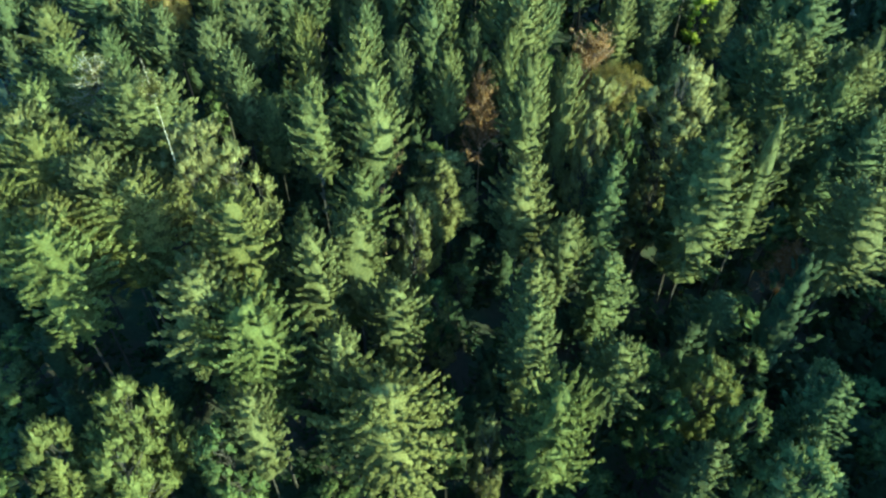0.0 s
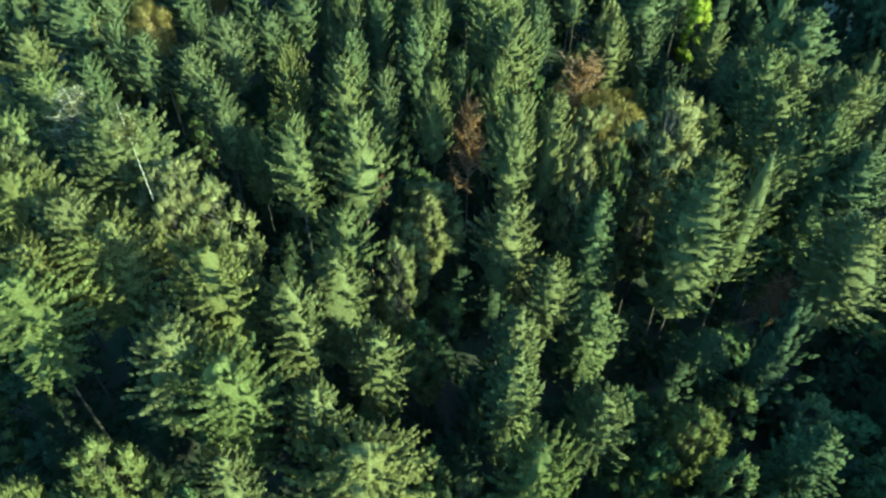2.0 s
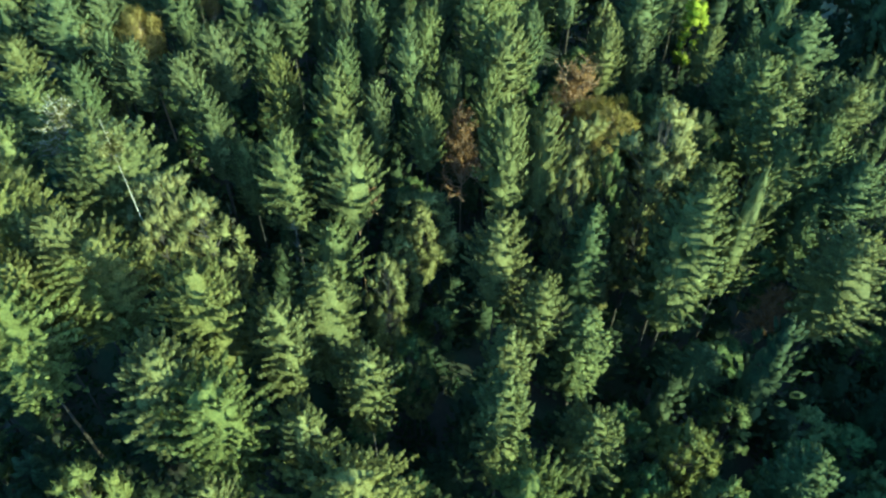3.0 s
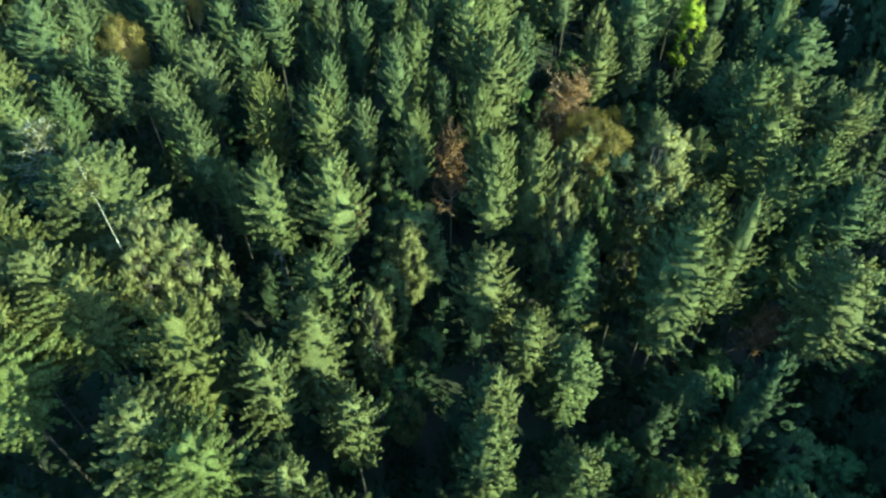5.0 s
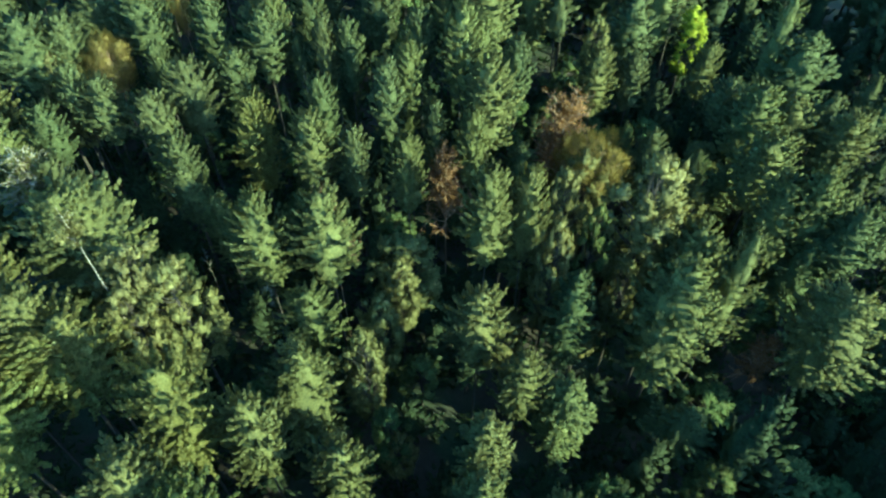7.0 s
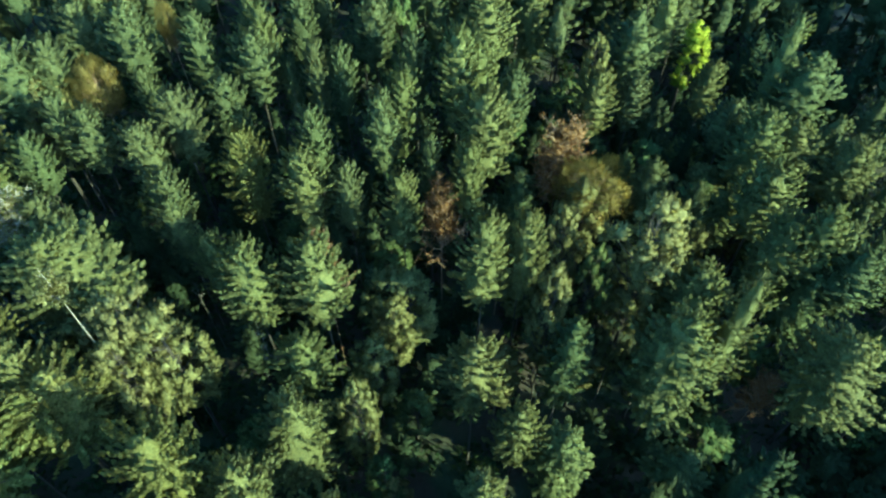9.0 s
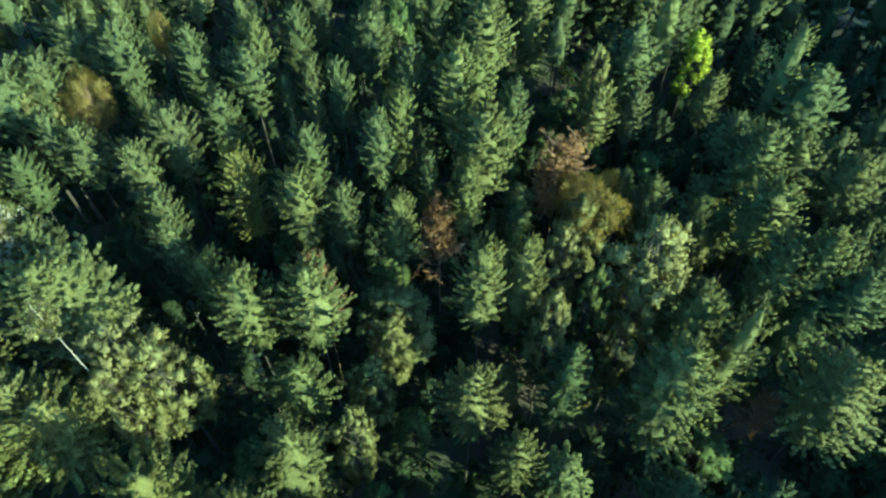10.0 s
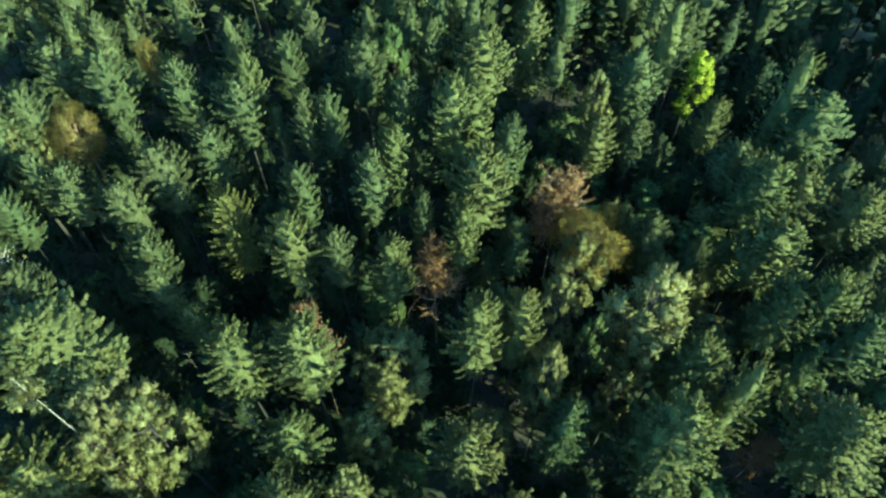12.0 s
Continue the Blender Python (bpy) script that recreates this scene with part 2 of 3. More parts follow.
def with_trunk(w, seed, h, r, mat, bow=0.25):
    """Adds the tapered stem to the limbs in w and returns the mesh of both."""
    rng = np.random.default_rng(seed)
    ph, k = rng.uniform(0, 6.28), 7
    pts = [(bow * math.sin(3.1 * i / k + ph) * i / k, bow * math.cos(2.3 * i / k + ph) * i / k, h * i / k - 0.3) for i in range(k + 1)]
    w.tube(pts, r, r * 0.12, 8)
    return w.mesh("trunk", mat)


def plumed(seed, h, rad, low, mat, blunt=0.8, full=0.5, tier=0.55, around=6, lift=(0.95, -0.10), curl=0.30, wide=0.42, needles=1, size=0.80, wild=0.20, gap=0.10, core=0.46, shoots=2.0, perk=0.25):
    """A fir, spruce or cedar of height h: whorls of needle-clad branches from the share `low` of its height upward.
    blunt: 1 a straight cone, below 1 a fuller shoulder; full: share of the crown, from its tip, at which it is widest; lift: slope of the branches at the tip and at the foot of the crown;
    wide: a shoot's half width against its length; perk: how steeply the shoots rise. Returns the meshes of the trunk with its limbs and of the crown."""
    rng, leaf, wood = np.random.default_rng(seed), Foliage(seed), Wood()
    z0, up, phase = h * low, np.array((0.0, 0.0, 1.0)), rng.uniform(0, 6.283, 6)

    def reach(u, az):
        girth = rad * np.minimum(1.0, u / full) ** blunt * np.where(u < 0.78, 1.0, 1.0 - 1.6 * (u - 0.78))
        lobes = 0.6 * np.sin(2 * az + phase[0] + 3 * u) + 0.5 * np.sin(3 * az + phase[1] - 7 * u) + 0.3 * np.sin(5 * az + phase[2] + 15 * u)
        return girth * (1 + wild * lobes) + 0.10

    us, azs, z = [], [], h - 0.45
    while z > z0:
        u = (h - z) / (h - z0)
        count = max(4, round(around * (0.7 + 0.4 * min(1.0, u / full))))
        turn = rng.uniform(0, 6.283)
        for b in range(count):
            if u < 0.2 or rng.random() > gap:
                us.append(min(1.0, max(0.01, u + rng.normal(0, 0.025))))
                azs.append(turn + 6.283 * b / count + rng.normal(0, 0.16))
        z -= tier * (0.62 + 0.7 * u) * rng.uniform(0.85, 1.15)
    u, az = np.array(us), np.array(azs)
    n = len(u)
    length = reach(u, az) * rng.uniform(0.80, 1.10, n)
    out = np.stack([np.cos(az), np.sin(az), np.zeros(n)], 1)
    cross = np.stack([-np.sin(az), np.cos(az), np.zeros(n)], 1)
    slope = lift[0] + (lift[1] - lift[0]) * u ** 0.7 + rng.normal(0, 0.10, n)
    bend = curl * (0.4 + 0.6 * u) + rng.normal(0, 0.07, n)
    base = np.outer(h - u * (h - z0), up) - np.outer(length * slope * 0.45, up)
    # each branch ends in a fan of shoots
    which = np.repeat(np.arange(n), np.clip((shoots * (0.9 + 1.25 * length)).astype(int), 2, 18))
    m = len(which)
    order = np.arange(m) - np.searchsorted(which, which)
    share = order / np.maximum(1, np.bincount(which)[which] - 1)
    t = 1.0 - 0.66 * share ** 0.9 + rng.normal(0, 0.03, m)
    hand = np.where(order == 0, 0.0, np.where(order % 2 == 0, 1.0, -1.0)) * rng.uniform(0.6, 1.2, m)
    lng = size * (0.42 + 0.09 * length[which] * np.minimum(1, 1.4 - t)) * rng.uniform(0.8, 1.25, m)
    at = base[which] + out[which] * (length[which] * t)[:, None] + np.outer(length[which] * (slope[which] * t + bend[which] * t * t), up) + rng.normal(0, 0.05, (m, 3))
    way = out[which] + cross[which] * (hand * 0.75)[:, None] + np.outer(slope[which] + 1.6 * bend[which] * t + rng.normal(perk, 0.16, m), up)
    way = unit(way)
    at = at - way * (lng * 0.55)[:, None]
    body = out[which] * 0.75 + cross[which] * (hand * 0.25)[:, None] + up * 0.5 + rng.normal(0, 0.10, (m, 3))
    leaf.fingers(at, way, lng, lng * wide * rng.uniform(0.8, 1.2, m), body)
    # needle sprays that fringe the shoots
    k = np.repeat(np.arange(m), needles)
    v = unit(np.cross(way[k], rng.normal(0, 1, (len(k), 3))))
    tt = rng.uniform(0.15, 0.95, len(k))
    foot = at[k] + way[k] * (lng[k] * tt)[:, None] + v * (lng[k] * wide * 0.55)[:, None]
    leaf.add(foot, way[k] + v * rng.uniform(0.4, 1.0, len(k))[:, None], size * rng.uniform(0.22, 0.42, len(k)), size * rng.uniform(0.10, 0.18, len(k)), out=body[k] + v * 0.5, round_share=0.9)
    for i in range(0, n, 4):
        if length[i] > 1.1:
            wood.tube([base[i], base[i] + out[i] * length[i] * 0.8 + up * length[i] * (slope[i] * 0.8 + bend[i] * 0.64)], 0.02 + 0.014 * length[i], 0.012, 3)
    # the dense inner crown about the stem
    k, rings = 12, np.linspace(0.04, 1.0, 13)
    a = np.arange(k) * 6.283 / k
    uu, aa = np.meshgrid(rings, a, indexing="ij")
    r = core * reach(uu, aa) * rng.uniform(0.70, 1.22, uu.shape)
    v = np.stack([np.cos(aa) * r, np.sin(aa) * r, h - uu * (h - z0) + rng.normal(0, 0.15, uu.shape)], -1).reshape(-1, 3)
    v = np.concatenate([v, [(0, 0, h - 0.15)]])
    f = [(len(v) - 1, (j + 1) % k, j) for j in range(k)]
    for i in range(len(rings) - 1):
        for j in range(k):
            b, c = i * k + j, i * k + (j + 1) % k
            f += [(b, c, c + k), (b, c + k, b + k)]
    nn = unit(unit(v * np.array((1, 1, 0))) + np.array((0, 0, 0.55)) + rng.normal(0, 0.34, v.shape))
    leaf.hull(v[None], nn[None], np.array(f)[:, ::-1].copy())
    # the leading shoot
    k = 36
    hz, a = rng.uniform(0, 1, k), rng.uniform(0, 6.283, k)
    foot = np.stack([0.05 * np.cos(a), 0.05 * np.sin(a), h - 0.95 + hz * 0.8], 1)
    leaf.add(foot, np.stack([np.cos(a), np.sin(a), 0.9 + 1.4 * hz], 1), size * (0.50 - 0.2 * hz) * rng.uniform(0.7, 1.1, k), size * rng.uniform(0.09, 0.15, k))
    return with_trunk(wood, seed + 1, h, 0.0065 * h, M_BARK), leaf.mesh("crown", mat)


def clumped(seed, h, rad, low, clumps, per, mat, clump_r=(0.7, 1.25), size=1.0, flat=0.75, wood_mat=None, top=0.62, thick=1.0, lift=0.25, slim=1.0, long=1.0, solid=9):
    """A tree whose crown is made of many rounded clumps on the ends of limbs: pines and broad-leaved trees."""
    rng, leaf, wood = np.random.default_rng(seed), Foliage(seed), Wood()
    z0 = h * low
    zc, half = (z0 + h) / 2, (h - z0) / 2
    lobes = rng.uniform(0.7, 1.2, 6)
    made, tries = [], 0
    while len(made) < clumps and tries < 6000:
        tries += 1
        az, k = rng.uniform(0, 6.283), rng.uniform(-0.95, 0.98)
        shell = rng.uniform(0.35, 1.0) ** 0.5
        girth = math.sqrt(max(0.0, 1 - abs(k) ** 2.4)) if k < 0 else (1 - k ** (1.2 / top)) ** top
        r = rad * girth * shell * lobes[int(az / 6.284 * 6)]
        c = np.array((math.cos(az) * r, math.sin(az) * r, zc + half * k - 0.5)) if made else np.array((0.0, 0.0, h - 0.9 * clump_r[1]))
        if any(np.linalg.norm(c - d) < 0.62 * clump_r[0] + 0.25 for d in made):
            continue
        made.append(c)
        cr = rng.uniform(*clump_r) * (1.0 if k < 0.75 else 0.8)
        if solid:
            lump = BALL_V * rng.uniform(0.8, 1.2, (len(BALL_V), 1)) * 0.62 * cr * np.array((1, 1, flat))
            away = np.array((c[0], c[1], 0)) / (rad + 0.1) * 0.8 + np.array((0, 0, 0.45))
            leaf.hull((c + lump)[None], (BALL_V + away)[None], BALL_F)
            k = int(solid * (0.5 + cr))
            v = unit(rng.normal(0, 1, (k, 3)) + np.array((0, 0, 0.35)))
            lng = cr * rng.uniform(0.5, 0.8, k)
            leaf.fingers(c + v * (cr * rng.uniform(0.35, 0.55, k))[:, None] * np.array((1, 1, flat)), v + away * 0.4 + np.array((0, 0, lift)), lng, lng * 0.30, v * 0.8 + away)
        n = int(per * cr * cr)
        v = unit(rng.normal(0, 1, (n, 3)))
        v[:, 2] = np.where(v[:, 2] < -0.2, v[:, 2] * rng.choice((-0.6, 1.0), n), v[:, 2])
        foot = c + v * (cr * rng.uniform(0.35, 0.95, n) ** 0.6)[:, None] * np.array((1, 1, flat))
        bend = v + np.array((c[0], c[1], 0)) / (rad + 0.1) * 0.4 + np.array((0, 0, lift))
        leaf.add(foot, bend + rng.normal(0, 0.30, (n, 3)), long * size * rng.uniform(0.20, 0.42, n), slim * size * rng.uniform(0.12, 0.22, n), 0.7,
                 out=v + np.array((c[0], c[1], 0)) / (rad + 0.1) * 0.8 + np.array((0, 0, 0.5)), round_share=0.9)
        zb = max(z0 * 0.9, c[2] - 0.55 * r - 1.0)
        wood.tube([(0, 0, zb), (c[0] * 0.5, c[1] * 0.5, zb + (c[2] - zb) * 0.38), c], (0.03 + 0.018 * r) * thick, 0.015, 4)
        for _ in range(1):
            e = c + unit(rng.normal(0, 1, 3)) * cr * 0.8
            wood.tube([c * 0.9 + e * 0.1, e], 0.018, 0.008, 3)
    return with_trunk(wood, seed + 1, h * 0.94, 0.012 * h, wood_mat or M_BARK, 0.5), leaf.mesh("crown", mat)


def bare(seed, h, rad, low, leaves, mat, wood_mat, limbs=20, leaf_size=1.0, rise=0.55, thick=0.085):
    """A leafless or nearly leafless tree: forked limbs and fine twigs, with a few withered leaves."""
    rng, leaf, stem, made = np.random.default_rng(seed), Foliage(seed), Wood(), []
    tips = []

    def grow(wood, p, d, length, r, depth):
        q, line = np.array(p, float), [np.array(p, float)]
        for _ in range(3):
            d = unit(d + rng.normal(0, 0.17, 3) + np.array((0, 0, 0.09)))
            q = q + d * length / 3
            line.append(q.copy())
        wood.tube(line, r, r * 0.55, 4 if depth < 2 else 3)
        if depth >= 3:
            tips.append(line)
            return
        for k in range(5):
            grow(wood, line[1 + k % 3], d + rng.normal(0, 0.55, 3), length * rng.uniform(0.5, 0.8), r * 0.6, depth + 1)

    for i in range(limbs):
        u = i / max(1, limbs - 1)
        az = i * 2.4 + rng.normal(0, 0.3)
        lift = rise + 1.3 * u
        limb = Wood()
        grow(limb, (0, 0, h * (low + (0.86 - low) * u)), unit(np.array((math.cos(az), math.sin(az), lift))), rad * (0.80 - 0.30 * u) * rng.uniform(0.6, 0.9), thick, 1)
        made.append(limb.mesh("limb", wood_mat))
    for line in tips:
        n = leaves
        if n:
            t = rng.integers(1, 4, n)
            foot = np.array(line)[t] + rng.normal(0, 0.12, (n, 3))
            leaf.add(foot, rng.normal(0, 1, (n, 3)), leaf_size * rng.uniform(0.14, 0.30, n), leaf_size * rng.uniform(0.08, 0.16, n), 1.5)
    stem = with_trunk(stem, seed + 1, h * 0.97, 0.045 * thick * h + 0.0006 * h, wood_mat, 0.0)
    return (stem, leaf.mesh("crown", mat) if leaves else None, *made)


# name: (object name, category, standard height, standard radius, [variants])
KINDS = {}


def kind(key, name, category, h, r, variants):
    KINDS[key] = (name, category, h, r, variants)


kind("spruce", "spruce_tree", "spruce tree", 24, 2.8, [plumed(s, 24, 2.4, 0.65, M_SPRUCE, 0.56, 0.48, 0.44, 7, (1.20, 0.05), 0.34, 0.40, 1, 0.74, core=0.55, shoots=2.6, perk=0.45) for s in (11, 12, 13, 14, 15, 16)])
kind("fir", "fir_tree", "fir tree", 25, 3.2, [plumed(s, 25, 3.2, 0.60, M_FIR, 0.50, 0.50, 0.50, 8, (1.1, -0.05), 0.30, 0.40, 1, 0.76, core=0.54, shoots=2.6, perk=0.45) for s in (21, 22, 23, 24, 25)])
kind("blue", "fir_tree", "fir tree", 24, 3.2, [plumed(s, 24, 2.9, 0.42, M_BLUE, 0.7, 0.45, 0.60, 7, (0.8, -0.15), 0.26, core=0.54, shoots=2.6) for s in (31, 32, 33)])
kind("cedar", "cedar_tree", "cedar tree", 24, 3.8, [plumed(s, 24, 3.8, 0.54, M_PINE, 0.42, 0.42, 0.54, 9, (0.95, -0.20), 0.20, 0.38, 2, 0.64, wild=0.30, perk=0.5, shoots=2.7) for s in (41, 42, 43)])
kind("pine", "pine_tree", "pine tree", 24, 3.8, [clumped(s, 24, 3.6, 0.52, 64, 45, M_PINE, (0.8, 1.3), size=0.85, lift=0.6) for s in (46, 47, 48)])
kind("grey", "willow_tree", "broad-leaved tree", 20, 3.8, [clumped(s, 20, 3.6, 0.42, 84, 60, M_GREY, (0.6, 1.0), size=0.85, solid=6) for s in (51, 52, 53)])
kind("leaf", "birch_tree", "broad-leaved tree", 19, 3.2, [clumped(s, 19, 3.0, 0.42, 46, 40, M_LEAF, (0.7, 1.1), size=0.95) for s in (61, 62)])
kind("yellow", "aspen_tree", "broad-leaved tree", 20, 2.0, [clumped(71, 20, 1.9, 0.45, 40, 110, M_YELLOW, (0.5, 0.85), size=0.8)])
kind("orange", "maple_tree", "broad-leaved tree", 18, 3.2, [clumped(s, 18, 2.9, 0.74, 40, 260, M_ORANGE, (0.8, 1.2), flat=1.0, size=0.9, wood_mat=M_TWIG, top=0.5, lift=0.9, slim=0.42, long=1.7, solid=0) for s in (81, 82)])
kind("rust", "oak_tree", "broad-leaved tree", 18, 3.2, [bare(s, 18, 4.0, 0.45, 8, M_RUST, M_TWIG, 34, rise=0.45) for s in (91, 92)])
kind("snag", "dead_tree", "dead tree", 26, 2.2, [bare(s, 26, 3.2, 0.60, 5, M_GREY, M_PALE, 26, 1.2, thick=0.07) for s in (121, 122)])
kind("tufted", "dead_tree", "dead tree", 36, 1.6, [bare(131, 36, 2.2, 0.86, 16, M_GREY, M_PALE, 5, 1.3, rise=0.9, thick=0.045)])
kind("pole", "dead_tree", "dead tree", 22, 1.0, [bare(s, 22, 1.3, 0.66, 0, M_GREY, M_GRAY, 6, rise=0.3, thick=0.04) for s in (135, 136)])
kind("spire", "fir_tree", "fir tree", 25, 2.3, [plumed(s, 25, 2.1, 0.44, M_FIR, 0.60, 0.38, 0.56, 7, (1.0, -0.15), 0.26, core=0.55, shoots=2.6, perk=0.4) for s in (151, 152)])
kind("broad", "fir_tree", "fir tree", 25, 3.6, [plumed(s, 25, 3.5, 0.42, M_FIR, 0.54, 0.60, 0.54, 9, (1.0, -0.10), 0.30, 0.38, 2, 0.66, perk=0.45, wild=0.24, core=0.60, shoots=3.2) for s in (155, 156)])
kind("spiky", "fir_tree", "fir tree", 25, 3.0, [plumed(s, 25, 2.9, 0.42, M_FIR, 0.62, 0.48, 0.95, 6, (1.1, 0.15), 0.45, 0.22, core=0.32, shoots=1.6) for s in (161, 162)])
# Fill trees below the canopy, their needles darkened to stand for shade.
kind("under", "young_fir_tree", "fir tree", 12, 2.4, [plumed(s, 12, 2.3, 0.15, M_GAP_SHADE, 0.8, 0.6, 0.8, 5, (0.8, -0.1), 0.25, 0.32, 0, 1.5, shoots=0.6) for s in (101, 102)])
kind("dusk", "fir_tree", "fir tree", 16, 2.6, [plumed(s, 16, 2.5, 0.30, M_GAP_SHADE, 0.7, 0.55, 0.8, 6, (0.9, -0.1), 0.25, 0.32, 0, 1.5, shoots=0.6) for s in (141, 142, 143)])
kind("outer", "spruce_tree", "spruce tree", 24, 2.8, [plumed(s, 24, 2.3, 0.70, M_SPRUCE, 0.68, 0.64, 0.72, 6, (1.1, 0.0), 0.36, 0.28, 2, 1.15, shoots=0.9) for s in (171, 172, 173)])
ROUGH = [plumed(s, 24, 3.0, 0.34, M_SPRUCE, 0.7, 0.5, 1.3, 6, (0.9, 0.0), 0.3, 0.36, 0, 2.4, shoots=0.35) for s in (111, 112)]

pick = random.Random(5)
PLACED, STANDING = [], []
LOOKS = {
    "outer": ("spruce with green needles deep in the forest", "dense"),
    "spruce": ("spruce with dark green needles", "narrow"), "fir": ("fir with fresh green needles", "full-crowned"), "blue": ("fir with dull blue-green needles", "shaded"),
    "cedar": ("cedar with a tufted yellow-green crown", "tall"), "pine": ("pine with a rounded yellow-green crown", "full-crowned"), "grey": ("broad-leaved tree with a grey-green crown", "loose"), "leaf": ("broad-leaved tree with mid-green foliage", "rounded"),
    "yellow": ("aspen with bright yellow-green leaves", "slim"), "orange": ("maple thinly clad in orange-brown autumn leaves", "twiggy"), "rust": ("nearly bare tree with brown twigs", "twiggy"),
    "snag": ("dead tree with a bleached stem and bare limbs", "tall"), "dusk": ("fir below the canopy with needles darkened as shade", "shaded"), "spire": ("fir with a long crown of fresh green needles", "narrow"), "spiky": ("fir with long separate branches like fingers", "open-crowned"), "broad": ("fir with a deep crown of fresh green needles", "full-crowned"), "pole": ("dead tree with a bare weathered stem", "slender"), "tufted": ("dying tree with a bleached stem and leaves on top", "tall"), "under": ("young fir below the canopy with needles darkened as shade", "low"),
}


def tree(key, x, y, top, r, lean=(0, 0)):
    """One tree of that kind with its foot on the ground at x, y, its tip at the height `top` and a crown of radius r."""
    name, category, h0, r0, variants = KINDS[key]
    trunk, crown, *limbs = pick.choice(variants)
    z = ground_z(x, y)
    look_of, shape = LOOKS[key]
    width = "broad " if r > 1.25 * r0 else ("slender " if r < 0.7 * r0 else "")
    root = tagged(new(name), width + shape + " " + look_of, category, name.replace("_", " ") + "s of the forest")
    root.empty_display_size = 0.5
    root.matrix_world = pose(x, y, z, lean[0], lean[1], pick.uniform(0, 360)) @ Matrix.Diagonal((r / r0, r / r0, (top - z) / h0, 1))
    for part_name, data in (("trunk", trunk), ("crown", crown), *(("limb", limb) for limb in limbs)):
        if data:
            new(part_name, data).parent = root
    PLACED.append((x, y, r))
    STANDING.append((x, y, key))
    return root


# ---- trees of the canopy: kind, x, y, height of the tip, radius of the crown ----
tree("pine", -21.3, 23.9, 24.3, 2.6)
tree("leaf", 25.4, 24.4, 20.7, 3.8)
tree("pine", -26.0, 24.6, 24.7, 2.0)
tree("blue", 18.3, 25.1, 21.3, 2.4)
tree("leaf", -15.1, 25.4, 23.5, 2.0)
tree("fir", -12.7, 26.0, 25.8, 2.0)
tree("cedar", 7.7, 26.6, 25.8, 3.1)
tree("pine", -21.3, 26.8, 25.8, 2.6)
tree("grey", 3.4, 27.0, 21.5, 1.4)
tree("cedar", -4.0, 27.2, 24.8, 4.6)
tree("leaf", 21.8, 28.0, 22.5, 1.9)
tree("leaf", 0.3, 28.7, 21.9, 1.4)
tree("leaf", 17.3, 30.3, 19.5, 1.8)
tree("blue", 29.0, 30.5, 20.9, 3.0)
tree("fir", -7.4, 31.0, 26.1, 2.3)
tree("cedar", -13.4, 31.5, 28.4, 3.6)
tree("pine", 20.5, 32.7, 20.3, 2.4)
tree("fir", 13.3, 33.1, 21.4, 2.8)
tree("fir", -17.2, 33.6, 28.9, 3.5)
tree("spire", 6.6, 33.6, 26.2, 2.3)
tree("fir", -3.8, 37.0, 23.7, 2.7)
tree("leaf", 17.2, 37.3, 15.4, 2.2)
tree("fir", -10.1, 38.6, 27.7, 2.6)
tree("spire", 7.2, 38.9, 24.0, 2.4)
tree("leaf", 28.0, 39.6, 12.0, 2.2)
tree("cedar", -15.7, 39.9, 29.8, 3.7)
tree("cedar", -31.2, 40.0, 26.6, 4.4)
tree("dusk", 30.2, 41.6, 21.8, 2.9)
tree("under", 22.7, 42.1, 12.5, 2.9)
tree("grey", -0.1, 42.6, 13.9, 1.7)
tree("leaf", -0.6, 42.9, 17.9, 1.7)
tree("spire", 14.4, 44.0, 19.5, 2.8)
tree("cedar", -32.3, 44.3, 25.8, 3.3)
tree("blue", 25.9, 44.6, 13.8, 3.0)
tree("fir", 10.4, 44.7, 23.1, 2.2)
tree("broad", -7.9, 45.2, 23.2, 3.9)
tree("cedar", -27.9, 46.2, 24.8, 4.6)
tree("grey", -2.6, 46.6, 24.2, 2.0)
tree("cedar", -26.2, 46.8, 26.0, 3.6)
tree("fir", -29.7, 47.8, 27.6, 3.2)
tree("fir", 6.9, 49.1, 25.9, 2.6)
tree("grey", -21.9, 49.4, 26.7, 2.9)
tree("under", 24.7, 49.8, 6.4, 3.0)
tree("broad", 23.9, 50.4, 27.6, 4.2)
tree("fir", -7.7, 51.2, 23.1, 2.5)
tree("grey", -18.8, 51.6, 26.5, 3.2)
tree("blue", 15.5, 52.1, 24.5, 2.5)
tree("broad", 40.5, 52.1, 20.5, 4.9)
tree("grey", -21.9, 52.5, 28.2, 3.8)
tree("rust", 36.3, 53.1, 12.3, 2.4)
tree("grey", -2.0, 53.4, 19.4, 2.4)
tree("spiky", 30.2, 54.1, 27.2, 3.1)
tree("fir", -38.6, 54.9, 27.1, 3.8)
tree("tufted", -23.2, 50.0, 36.7, 1.6)
tree("grey", 14.0, 56.0, 27.0, 2.1)
tree("fir", -12.1, 56.4, 29.0, 2.6)
tree("fir", -6.5, 56.8, 29.2, 2.8)
tree("fir", 27.1, 57.3, 23.7, 3.0)
tree("broad", -28.9, 57.5, 28.3, 5.0)
tree("grey", -0.3, 57.7, 19.2, 2.3)
tree("fir", 7.9, 58.0, 30.6, 2.3)
tree("fir", -27.9, 58.1, 27.5, 4.9)
tree("fir", 11.6, 59.4, 29.3, 1.9)
tree("spruce", 42.8, 59.8, 22.8, 3.2)
tree("leaf", 18.5, 60.1, 24.0, 1.5)
tree("fir", -17.1, 61.3, 24.2, 1.9)
tree("grey", 23.4, 61.4, 28.5, 4.3)
tree("fir", 39.5, 62.3, 25.4, 2.6)
tree("fir", 37.0, 63.0, 23.7, 3.0)
